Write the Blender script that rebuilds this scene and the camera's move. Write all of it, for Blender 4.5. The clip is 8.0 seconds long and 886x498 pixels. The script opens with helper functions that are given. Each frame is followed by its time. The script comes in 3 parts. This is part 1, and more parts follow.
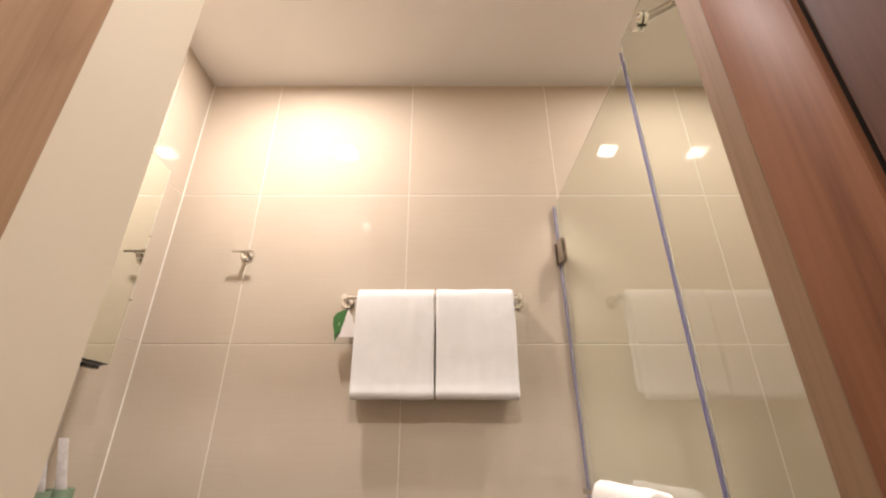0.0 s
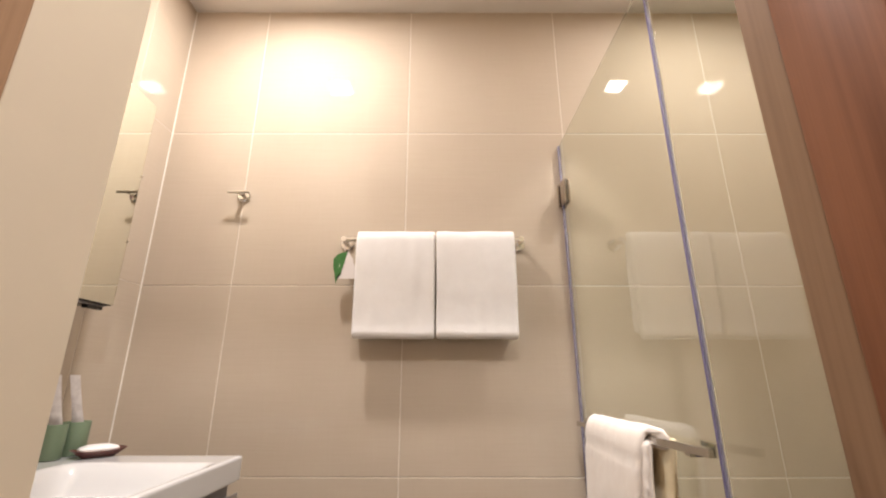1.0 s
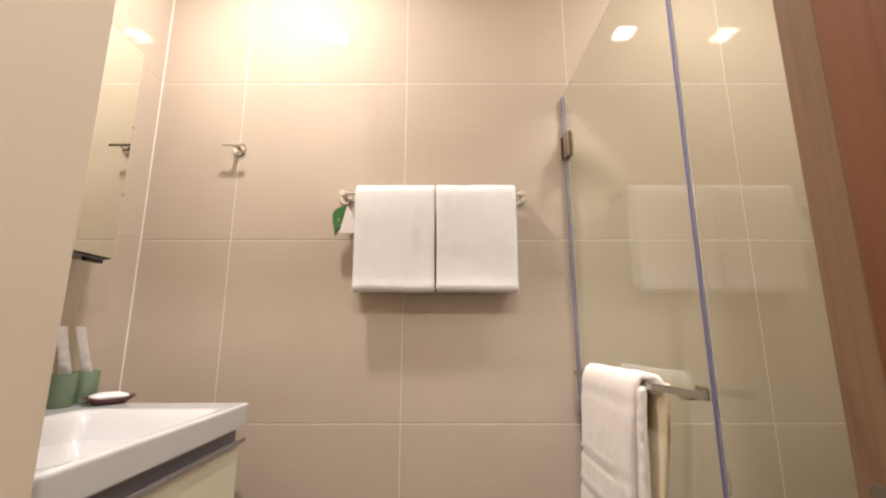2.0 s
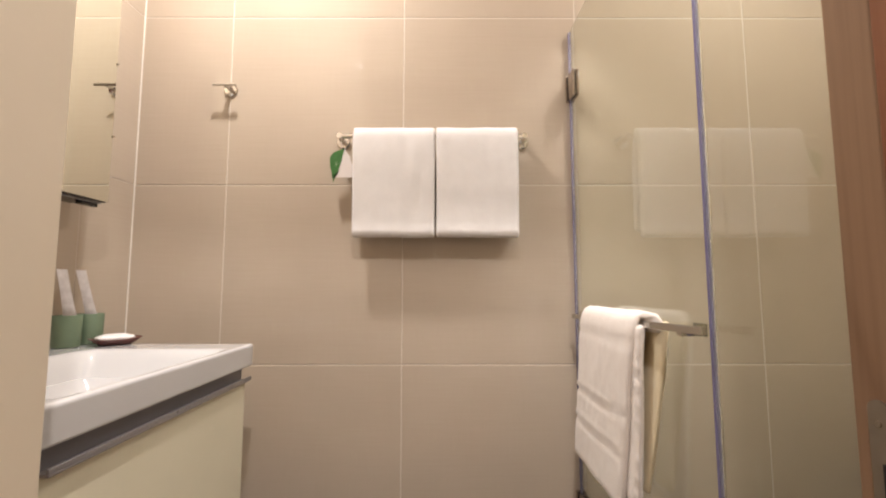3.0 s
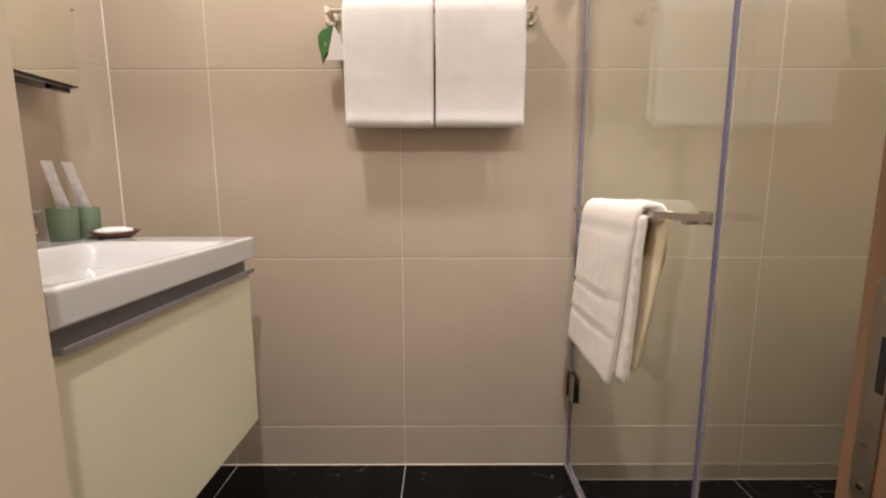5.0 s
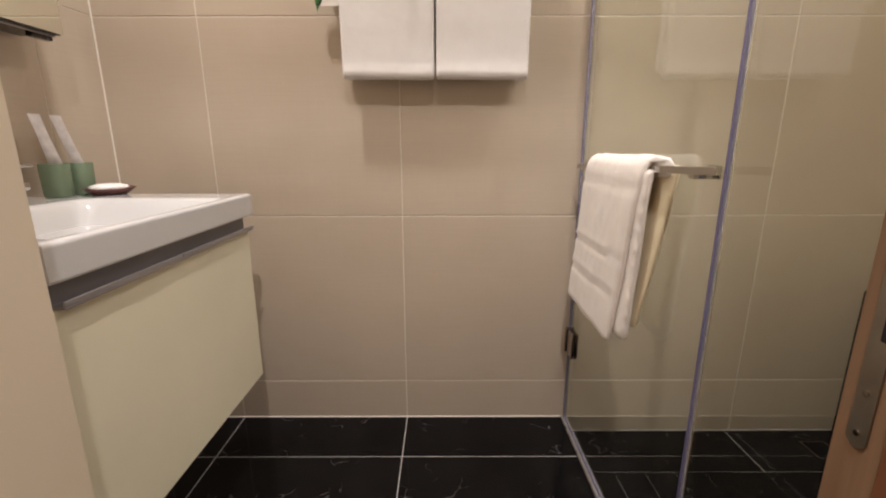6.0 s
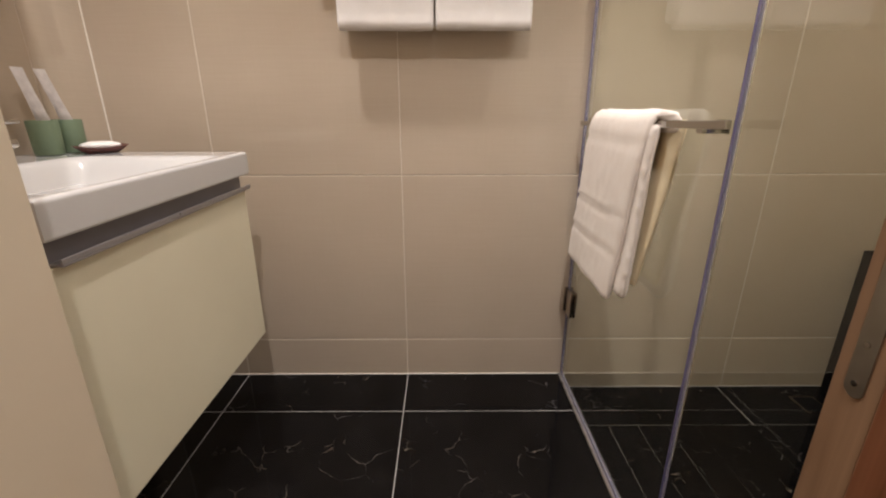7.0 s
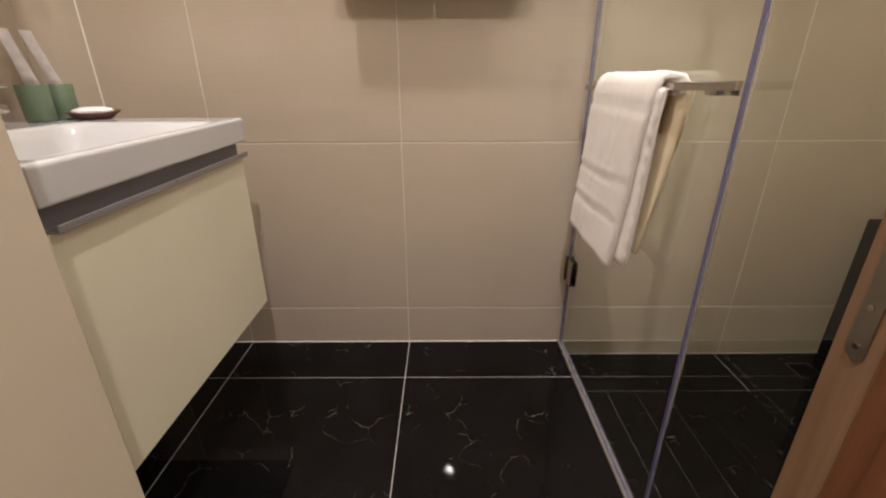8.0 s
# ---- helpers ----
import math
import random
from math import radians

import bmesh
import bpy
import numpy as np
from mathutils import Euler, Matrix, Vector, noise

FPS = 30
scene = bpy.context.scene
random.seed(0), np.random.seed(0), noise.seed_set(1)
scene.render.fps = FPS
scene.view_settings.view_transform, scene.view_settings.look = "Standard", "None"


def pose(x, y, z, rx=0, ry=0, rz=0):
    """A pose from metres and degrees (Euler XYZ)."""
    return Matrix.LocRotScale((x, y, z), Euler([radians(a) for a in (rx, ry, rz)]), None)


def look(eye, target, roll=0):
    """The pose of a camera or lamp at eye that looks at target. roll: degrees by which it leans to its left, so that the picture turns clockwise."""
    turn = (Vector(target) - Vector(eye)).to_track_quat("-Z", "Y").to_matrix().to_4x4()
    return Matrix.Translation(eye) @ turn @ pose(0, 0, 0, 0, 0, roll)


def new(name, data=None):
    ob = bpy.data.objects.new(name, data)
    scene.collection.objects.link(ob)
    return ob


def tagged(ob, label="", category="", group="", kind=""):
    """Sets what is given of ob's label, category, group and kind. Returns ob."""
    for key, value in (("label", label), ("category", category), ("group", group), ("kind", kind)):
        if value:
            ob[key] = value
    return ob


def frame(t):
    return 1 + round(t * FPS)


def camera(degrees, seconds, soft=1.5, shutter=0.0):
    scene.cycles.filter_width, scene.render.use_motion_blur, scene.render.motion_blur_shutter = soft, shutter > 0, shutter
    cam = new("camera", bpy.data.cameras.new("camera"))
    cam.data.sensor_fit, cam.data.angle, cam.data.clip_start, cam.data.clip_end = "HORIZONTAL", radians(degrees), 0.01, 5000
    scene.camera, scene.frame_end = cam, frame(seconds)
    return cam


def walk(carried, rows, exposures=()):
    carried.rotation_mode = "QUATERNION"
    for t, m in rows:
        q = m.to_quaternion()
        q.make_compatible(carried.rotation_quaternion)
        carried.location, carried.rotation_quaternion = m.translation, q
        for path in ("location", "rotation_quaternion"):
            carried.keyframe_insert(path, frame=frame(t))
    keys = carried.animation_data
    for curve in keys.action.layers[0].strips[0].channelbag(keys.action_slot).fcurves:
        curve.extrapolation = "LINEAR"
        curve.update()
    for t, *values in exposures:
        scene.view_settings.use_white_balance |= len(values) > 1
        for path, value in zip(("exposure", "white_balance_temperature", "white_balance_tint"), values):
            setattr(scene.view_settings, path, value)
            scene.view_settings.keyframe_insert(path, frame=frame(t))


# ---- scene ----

cam = camera(91.75, 8.0, soft=2.1)
PATH = [
    (0, (0.1384, -1.4877, 1.0321), (0.1375, 0.3320, 1.8619), 0.00),
    (0.5, (0.1350, -1.4761, 1.0409), (0.1366, 0.3947, 1.7478), 0.05),
    (1, (0.1356, -1.4674, 1.0428), (0.1365, 0.4485, 1.6167), 0.05),
    (1.5, (0.1373, -1.4608, 1.0376), (0.1358, 0.4799, 1.5213), -0.02),
    (3, (0.1317, -1.4383, 1.0023), (0.1373, 0.5538, 1.1797), -0.04),
    (3.5, (0.1310, -1.4295, 0.9952), (0.1372, 0.5697, 1.0522), -0.04),
    (4, (0.1337, -1.4235, 0.9905), (0.1368, 0.5747, 0.9062), -0.08),
    (4.5, (0.1346, -1.4177, 0.9863), (0.1360, 0.5735, 0.7983), -0.12),
    (6, (0.1326, -1.4033, 0.9697), (0.1330, 0.5427, 0.5081), -0.11),
    (6.5, (0.1308, -1.4004, 0.9651), (0.1356, 0.5252, 0.4249), -0.10),
    (7, (0.1311, -1.3975, 0.9595), (0.1338, 0.5013, 0.3315), -0.15),
    (7.5, (0.1312, -1.3947, 0.9553), (0.1327, 0.4788, 0.2553), -0.21),
    (8, (0.1320, -1.3935, 0.9513), (0.1295, 0.4582, 0.1956), -0.26),
]
walk(cam, [(t, look(eye, target, roll)) for t, eye, target, roll in PATH],
     exposures=((0, 0.97), (1.5, 0.95), (3.5, 0.90), (4.5, 0.85), (6.0, 0.80), (8.0, 0.77)))

# ---------------------------------------------------------------- light
world = bpy.data.worlds.new("world")
scene.world = world
world.use_nodes = True
world.node_tree.nodes["Background"].inputs[0].default_value = (1.0, 0.86, 0.7, 1)
world.node_tree.nodes["Background"].inputs[1].default_value = 0.02
WARM = (1.0, 0.938, 0.930)
CEIL = 2.536


def lamp(name, place, size, watts, colour=WARM, spread=180):
    data = bpy.data.lights.new(name, "AREA")
    data.shape, data.size, data.energy, data.color, data.spread = "SQUARE", size, watts, colour, radians(spread)
    ob = new(name, data)
    ob.location = place
    return ob


lamp("downlight_lamp", (-0.41, -0.485, CEIL - 0.012), 0.10, 10.0, spread=178)
lamp("shower_lamp", (1.06, -0.47, CEIL - 0.012), 0.09, 5.1, spread=178)
lamp("hall_lamp", (0.18, -1.59, CEIL - 0.012), 0.05, 13.0)

# ---------------------------------------------------------------- materials
MAT = {}


def material(name):
    m = bpy.data.materials.new(name)
    m.use_nodes = True
    t = m.node_tree
    MAT[name] = m
    return m, t, t.nodes["Principled BSDF"]


def put(t, node, **inputs):
    n = t.nodes.new(node)
    for key, value in inputs.items():
        n.inputs[key.replace("_", " ")].default_value = value
    return n


def coords(t, scale=(1, 1, 1), shuffle=False):
    tc = t.nodes.new("ShaderNodeTexCoord")
    mp = t.nodes.new("ShaderNodeMapping")
    mp.inputs["Scale"].default_value = scale
    t.links.new(tc.outputs["Object"], mp.inputs["Vector"])
    if shuffle:
        info = t.nodes.new("ShaderNodeObjectInfo")
        mul = put(t, "ShaderNodeVectorMath")
        mul.operation = "SCALE"
        mul.inputs[0].default_value = (17.0, 31.0, 23.0)
        t.links.new(info.outputs["Random"], mul.inputs["Scale"])
        t.links.new(mul.outputs[0], mp.inputs["Location"])
    return mp.outputs[0]


def noise_tex(t, vec, scale, detail=4.0, rough=0.55, distort=0.0):
    n = put(t, "ShaderNodeTexNoise", Scale=scale, Detail=detail, Roughness=rough, Distortion=distort)
    t.links.new(vec, n.inputs["Vector"])
    return n.outputs["Fac"]


def ramp(t, fac, stops):
    r = t.nodes.new("ShaderNodeValToRGB")
    e = r.color_ramp.elements
    while len(e) < len(stops):
        e.new(0.5)
    for el, (p, c) in zip(e, stops):
        el.position, el.color = p, (*c, 1) if len(c) == 3 else c
    t.links.new(fac, r.inputs[0])
    return r.outputs[0]


def mix(t, fac, a, b, mode="MIX"):
    m = t.nodes.new("ShaderNodeMix")
    m.data_type, m.blend_type = "RGBA", mode
    for sock, v in ((m.inputs[0], fac), (m.inputs[6], a), (m.inputs[7], b)):
        if isinstance(v, (int, float)):
            sock.default_value = v
        elif isinstance(v, tuple):
            sock.default_value = (*v, 1)
        else:
            t.links.new(v, sock)
    return m.outputs[2]


def bump(t, p, height, strength=0.2, distance=0.002):
    b = put(t, "ShaderNodeBump", Strength=strength, Distance=distance)
    t.links.new(height, b.inputs["Height"])
    t.links.new(b.outputs[0], p.inputs["Normal"])


def grey(v):
    return (v, v, v)


def simple(name, colour, rough=0.4, metal=0.0, vary=0.06, scale=9.0, coat=0.0):
    m, t, p = material(name)
    vec = coords(t)
    f = noise_tex(t, vec, scale)
    lo, hi = tuple(c * (1 - vary) for c in colour), tuple(min(1, c * (1 + vary)) for c in colour)
    t.links.new(ramp(t, f, [(0.3, lo), (0.7, hi)]), p.inputs["Base Color"])
    t.links.new(ramp(t, noise_tex(t, vec, scale * 3.7), [(0.3, grey(rough * 0.85)), (0.7, grey(min(1, rough * 1.15)))]), p.inputs["Roughness"])
    p.inputs["Metallic"].default_value = metal
    p.inputs["Coat Weight"].default_value = coat
    return m


# glossy beige porcelain with a fine linen streak
m, t, p = material("wall_tile")
vec = coords(t, shuffle=True)
streak = noise_tex(t, coords(t, (6, 6, 260), True), 1.0, 3.0, 0.6)
weave = noise_tex(t, coords(t, (240, 240, 9), True), 1.0, 2.0, 0.5)
cloud = noise_tex(t, vec, 3.5, 5.0)
base = ramp(t, cloud, [(0.3, (0.516, 0.430, 0.333)), (0.7, (0.552, 0.463, 0.362))])
base = mix(t, 0.10, base, ramp(t, streak, [(0.35, (0.438, 0.358, 0.280)), (0.65, (0.595, 0.505, 0.410))]))
base = mix(t, 0.05, base, ramp(t, weave, [(0.35, (0.448, 0.368, 0.290)), (0.65, (0.585, 0.498, 0.405))]))
t.links.new(base, p.inputs["Base Color"])
t.links.new(ramp(t, streak, [(0.3, grey(0.012)), (0.7, grey(0.028))]), p.inputs["Roughness"])
bump(t, p, noise_tex(t, vec, 7.0, 2.0), 0.03, 0.004)

simple("grout", (0.70, 0.635, 0.545), 0.8, vary=0.08, scale=40)
simple("silicone", (0.84, 0.79, 0.70), 0.45, vary=0.05, scale=40)
simple("floor_grout", (0.47, 0.44, 0.41), 0.75, vary=0.15, scale=30)

# polished black marble with thin broken veins
def marble(name, rough_lo, rough_hi, gloss=0.18):
    m, t, p = material(name)
    vec = coords(t, shuffle=True)
    warp = put(t, "ShaderNodeTexNoise", Scale=5.0, Detail=5.0)
    t.links.new(vec, warp.inputs["Vector"])
    add = put(t, "ShaderNodeVectorMath")
    add.operation = "MULTIPLY_ADD"
    add.inputs[1].default_value = (0.22, 0.22, 0.22)
    t.links.new(warp.outputs["Color"], add.inputs[0])
    t.links.new(vec, add.inputs[2])
    vor = put(t, "ShaderNodeTexVoronoi", Scale=8.5)
    vor.feature = "DISTANCE_TO_EDGE"
    t.links.new(add.outputs[0], vor.inputs["Vector"])
    line = ramp(t, vor.outputs["Distance"], [(0.0, grey(1)), (0.016, grey(0))])
    gate = ramp(t, noise_tex(t, vec, 9.0, 3.0), [(0.54, grey(0)), (0.66, grey(1))])
    fine = ramp(t, noise_tex(t, vec, 60.0, 3.0), [(0.40, grey(0.05)), (0.62, grey(1))])
    mask = mix(t, 1.0, mix(t, 1.0, line, gate, "MULTIPLY"), fine, "MULTIPLY")
    tone = ramp(t, noise_tex(t, vec, 2.3), [(0.4, (0.170, 0.162, 0.170)), (0.6, (0.195, 0.160, 0.125))])
    ground = ramp(t, noise_tex(t, vec, 7.0, 6.0), [(0.3, (0.0035, 0.0032, 0.0034)), (0.75, (0.008, 0.0072, 0.0076))])
    t.links.new(mix(t, mask, ground, tone), p.inputs["Base Color"])
    p.inputs["Specular IOR Level"].default_value = gloss
    t.links.new(ramp(t, noise_tex(t, vec, 14.0), [(0.3, grey(rough_lo)), (0.7, grey(rough_hi))]), p.inputs["Roughness"])
    return m


marble("black_marble", 0.025, 0.06)
marble("black_tile", 0.45, 0.60, 0.02)

m, t, p = material("ceiling_paint")
vec = coords(t)
t.links.new(ramp(t, noise_tex(t, vec, 2.0), [(0.3, (0.78, 0.74, 0.69)), (0.7, (0.82, 0.78, 0.73))]), p.inputs["Base Color"])
p.inputs["Roughness"].default_value = 0.85
bump(t, p, noise_tex(t, vec, 180.0), 0.08, 0.001)

m, t, p = material("wall_paint")
vec = coords(t)
t.links.new(ramp(t, noise_tex(t, vec, 4.0), [(0.3, (0.70, 0.60, 0.455)), (0.7, (0.73, 0.63, 0.48))]), p.inputs["Base Color"])
p.inputs["Roughness"].default_value = 0.6
bump(t, p, noise_tex(t, vec, 260.0), 0.10, 0.001)


def wood(name, light, dark, rough):
    m, t, p = material(name)
    vec = coords(t, (1, 1, 1))
    stretch = coords(t, (9, 9, 0.9))
    field = put(t, "ShaderNodeMath")
    field.operation = "MULTIPLY"
    t.links.new(noise_tex(t, stretch, 1.0, 1.5, 0.4, 0.3), field.inputs[0])
    field.inputs[1].default_value = 9.0
    fold = put(t, "ShaderNodeMath")
    fold.operation = "PINGPONG"
    fold.inputs[1].default_value = 1.0
    t.links.new(field.outputs[0], fold.inputs[0])
    fibre = noise_tex(t, coords(t, (170, 170, 3)), 1.0, 4.0, 0.6)
    mid = tuple((a + 2 * b) / 3 for a, b in zip(dark, light))
    c = ramp(t, fold.outputs[0], [(0.0, dark), (0.16, mid), (0.8, light)])
    c = mix(t, 0.36, c, ramp(t, fibre, [(0.3, tuple(v * 0.8 for v in dark)), (0.7, light)]))
    c = mix(t, 0.25, c, ramp(t, noise_tex(t, vec, 5.0), [(0.3, dark), (0.7, light)]))
    t.links.new(c, p.inputs["Base Color"])
    p.inputs["Roughness"].default_value = rough
    p.inputs["Specular IOR Level"].default_value = 0.14
    bump(t, p, fibre, 0.12, 0.001)
    return m


wood("red_wood", (0.245, 0.104, 0.053), (0.112, 0.042, 0.020), 0.42)
# casing tone, darker than the jamb's red_wood
wood("casing_wood", (0.110, 0.045, 0.028), (0.052, 0.019, 0.011), 0.5)
wood("oak_wood", (0.430, 0.265, 0.155), (0.290, 0.165, 0.088), 0.48)
wood("rebate_wood", (0.265, 0.165, 0.098), (0.170, 0.098, 0.056), 0.5)
simple("ceramic", (0.635, 0.625, 0.615), 0.10, vary=0.01, coat=0.5)
simple("cream_lacquer", (0.79, 0.735, 0.555), 0.22, vary=0.03, scale=3)
simple("grey_plastic", (0.17, 0.155, 0.16), 0.35, vary=0.06)
simple("grey_lip", (0.33, 0.31, 0.31), 0.32, metal=0.5, vary=0.06)
simple("chrome", (0.80, 0.79, 0.77), 0.07, 1.0, vary=0.03)
# chrome for bar and tap, reflections of the dark hall put into its colour
simple("dark_reflection_chrome", (0.50, 0.48, 0.45), 0.10, 1.0, vary=0.05)
simple("dark_chrome", (0.42, 0.37, 0.33), 0.15, 1.0, vary=0.08)
simple("brushed_steel", (0.33, 0.29, 0.25), 0.38, 1.0, vary=0.12, scale=25)
simple("black_plastic", (0.012, 0.012, 0.013), 0.25, vary=0.1)
simple("green_ceramic", (0.155, 0.210, 0.132), 0.45, vary=0.07, scale=25)
simple("dark_red_wood", (0.085, 0.022, 0.016), 0.38, vary=0.2, scale=30)
simple("soap_wrap", (0.80, 0.77, 0.74), 0.35, vary=0.05, scale=40)
simple("paper", (0.78, 0.72, 0.68), 0.6, vary=0.03)
simple("leaf_green", (0.042, 0.165, 0.032), 0.5, vary=0.18, scale=40)
simple("leaf_vein", (0.55, 0.62, 0.45), 0.55)
simple("shade_gap", (0.010, 0.007, 0.006), 0.8)
simple("threshold", (0.27, 0.235, 0.20), 0.3, metal=0.4, vary=0.06)

m, t, p = material("sachet")
t.links.new(ramp(t, noise_tex(t, coords(t), 60.0), [(0.3, (0.56, 0.51, 0.48)), (0.7, (0.74, 0.69, 0.66))]), p.inputs["Base Color"])
p.inputs["Roughness"].default_value = 0.28
p.inputs["Transmission Weight"].default_value = 0.25
bump(t, p, noise_tex(t, coords(t), 90.0), 0.5, 0.002)


def cloth(name, light, dark):
    m, t, p = material(name)
    vec = coords(t)
    loops = noise_tex(t, vec, 420.0, 2.0, 0.7)
    soft = noise_tex(t, vec, 22.0, 4.0)
    c = ramp(t, soft, [(0.3, dark), (0.7, light)])
    c = mix(t, 0.18, c, ramp(t, loops, [(0.3, tuple(v * 0.8 for v in dark)), (0.7, light)]))
    t.links.new(c, p.inputs["Base Color"])
    p.inputs["Roughness"].default_value = 0.95
    p.inputs["Sheen Weight"].default_value = 0.25
    h = mix(t, 0.5, loops, soft)
    bump(t, p, h, 0.35, 0.003)
    return m


cloth("white_terry", (0.87, 0.835, 0.81), (0.83, 0.795, 0.765))
cloth("cream_terry", (0.905, 0.84, 0.775), (0.87, 0.79, 0.72))
# the cream terry again, with warm bounced shade put into its colour
cloth("warm_shade_terry", (0.80, 0.69, 0.47), (0.72, 0.60, 0.38))

m, t, p = material("shower_glass")
p.inputs["Base Color"].default_value = (0.855, 0.890, 0.825, 1)
p.inputs["Roughness"].default_value = 0.0
p.inputs["IOR"].default_value = 1.5
p.inputs["Transmission Weight"].default_value = 1.0
m, t, p = material("violet_seal")
p.inputs["Base Color"].default_value = (0.60, 0.58, 0.73, 1)
p.inputs["Roughness"].default_value = 0.15
p.inputs["Transmission Weight"].default_value = 0.75
m, t, p = material("seal_core")
p.inputs["Base Color"].default_value = (0.14, 0.125, 0.235, 1)
p.inputs["Roughness"].default_value = 0.2
m, t, p = material("mirror")
p.inputs["Base Color"].default_value = (0.83, 0.86, 0.80, 1)
p.inputs["Metallic"].default_value = 1.0
p.inputs["Roughness"].default_value = 0.01
m, t, p = material("lamp_glow")
p.inputs["Base Color"].default_value = (0.9, 0.9, 0.9, 1)
p.inputs["Emission Color"].default_value = (1.0, 0.86, 0.68, 1)
p.inputs["Emission Strength"].default_value = 25.0


# ---------------------------------------------------------------- mesh tools
def finish(bm, name, mat, smooth=True, sharp=20):
    bmesh.ops.recalc_face_normals(bm, faces=bm.faces)
    me = bpy.data.meshes.new(name)
    bm.to_mesh(me)
    bm.free()
    me.materials.append(MAT[mat])
    if smooth:
        me.polygons.foreach_set("use_smooth", [True] * len(me.polygons))
        me.set_sharp_from_angle(angle=radians(sharp))
    return me


def place_of(ob):
    m = Matrix.Identity(4)
    while ob is not None:
        m = ob.matrix_parent_inverse @ ob.matrix_basis @ m
        ob = ob.parent
    return m


def part(name, bm, mat, parent=None, label="", smooth=True, sharp=20):
    """One mesh object, built in world coordinates, under a thing or a part."""
    ob = new(name, finish(bm, name, mat, smooth, sharp))
    if parent is not None:
        ob.parent = parent
        ob.matrix_parent_inverse = place_of(parent).inverted()
    return tagged(ob, label)


def thing(name, place, label, category, group="", kind=""):
    ob = new(name)
    ob.empty_display_size = 0.05
    ob.location = place
    return tagged(ob, label, category, group, kind)


def box(bm, lo, hi, bevel=0.0, seg=2):
    made = bmesh.ops.create_cube(bm, size=1.0)["verts"]
    for v in made:
        v.co = Vector([(lo[n] + hi[n]) / 2 + v.co[n] * (hi[n] - lo[n]) for n in range(3)])
    if bevel:
        edges = {e for v in made for e in v.link_edges}
        bmesh.ops.bevel(bm, geom=list(edges), offset=bevel, segments=seg, profile=0.5, affect="EDGES")
    return bm


def a_box(lo, hi, bevel=0.0, seg=2):
    return box(bmesh.new(), lo, hi, bevel, seg)


def rod(bm, a, b, r, r2=None, seg=20):
    a, b = Vector(a), Vector(b)
    turn = (b - a).to_track_quat("Z", "Y").to_matrix().to_4x4()
    m = Matrix.Translation((a + b) / 2) @ turn
    bmesh.ops.create_cone(bm, cap_ends=True, segments=seg, radius1=r, radius2=r if r2 is None else r2, depth=(b - a).length, matrix=m)
    return bm


def a_rod(a, b, r, r2=None, seg=20):
    return rod(bmesh.new(), a, b, r, r2, seg)


def lathe(bm, centre, rows, seg=32, power=2.0, axis=None):
    """Rings of (radius, height) round an upright axis; power over 2 squares them off."""
    rings = []
    for r, h in rows:
        ring = []
        for k in range(seg):
            a = 2 * math.pi * k / seg
            c, s = math.cos(a), math.sin(a)
            f = (abs(c) ** power + abs(s) ** power) ** (-1 / power)
            v = Vector((r * f * c, r * f * s, h))
            if axis is not None:
                v = axis @ v
            ring.append(bm.verts.new(v + Vector(centre)))
        rings.append(ring)
    for lo, hi in zip(rings, rings[1:]):
        for k in range(seg):
            bm.faces.new((lo[k], lo[(k + 1) % seg], hi[(k + 1) % seg], hi[k]))
    bm.faces.new(rings[0][::-1])
    bm.faces.new(rings[-1])
    return bm


# ---------------------------------------------------------------- the shell
LEFT, RIGHT, STUB, JAMB = -0.912, 1.78, -0.9355, -1.087
ROWS = [0.0, 0.149, 0.749, 1.349, 1.949, CEIL]
WET = [-0.06] + ROWS[1:]


def plain(name, lo, hi, mat, label, bevel=0.0):
    return tagged(part(name, a_box(lo, hi, bevel), mat), label, name.split("_")[0], kind="structure")


wall_north = plain("wall_north", (LEFT - 0.15, 0.0012, -0.2), (RIGHT + 0.15, 0.15, CEIL + 0.1), "grout", "back wall clad in large glossy beige tiles")
wall_west = plain("wall_west", (LEFT - 0.15, -3.2, -0.2), (LEFT - 0.0012, 0.0, CEIL + 0.1), "grout", "side wall clad in glossy beige tiles")
wall_east = plain("wall_east", (RIGHT + 0.0022, -3.2, -0.2), (RIGHT + 0.15, 0.0, CEIL + 0.1), "grout", "shower side wall clad in glossy beige tiles")
floor = plain("floor", (LEFT - 0.15, -1.225, -0.2), (0.583, 0.0, -0.0012), "floor_grout", "polished black marble tiled bathroom floor")
shower_floor = plain("floor_shower", (0.583, -1.10, -0.2), (RIGHT + 0.1, 0.0, -0.0622), "floor_grout", "sunken shower floor of grooved black marble")
hall_floor = plain("floor_hall", (LEFT - 0.15, -3.2, -0.2), (RIGHT + 0.15, -1.225, 0.0), "oak_wood", "wooden floor of the hall")
ceiling = plain("ceiling", (LEFT - 0.15, -3.2, CEIL), (RIGHT + 0.15, 0.0, CEIL + 0.1), "ceiling_paint", "plain matt off-white painted ceiling")
plain("wall_hall", (LEFT - 0.15, -3.3, -0.2), (RIGHT + 0.15, -3.2, CEIL + 0.1), "wall_paint", "cream painted wall of the hall")
DX0, DX1, HEAD = -0.318, 0.46, 2.27
# the wall with the doorway: a thicker stub beside the vanity
wall_south = plain("wall_south_1", (LEFT, -1.22, 0), (DX0, STUB - 0.0012, CEIL), "wall_paint", "cream painted wall end beside the doorway")
plain("wall_south_2", (DX1 + 0.03, -1.22, -0.2), (RIGHT, JAMB - 0.01, CEIL), "wall_paint", "cream painted wall beside the doorway")
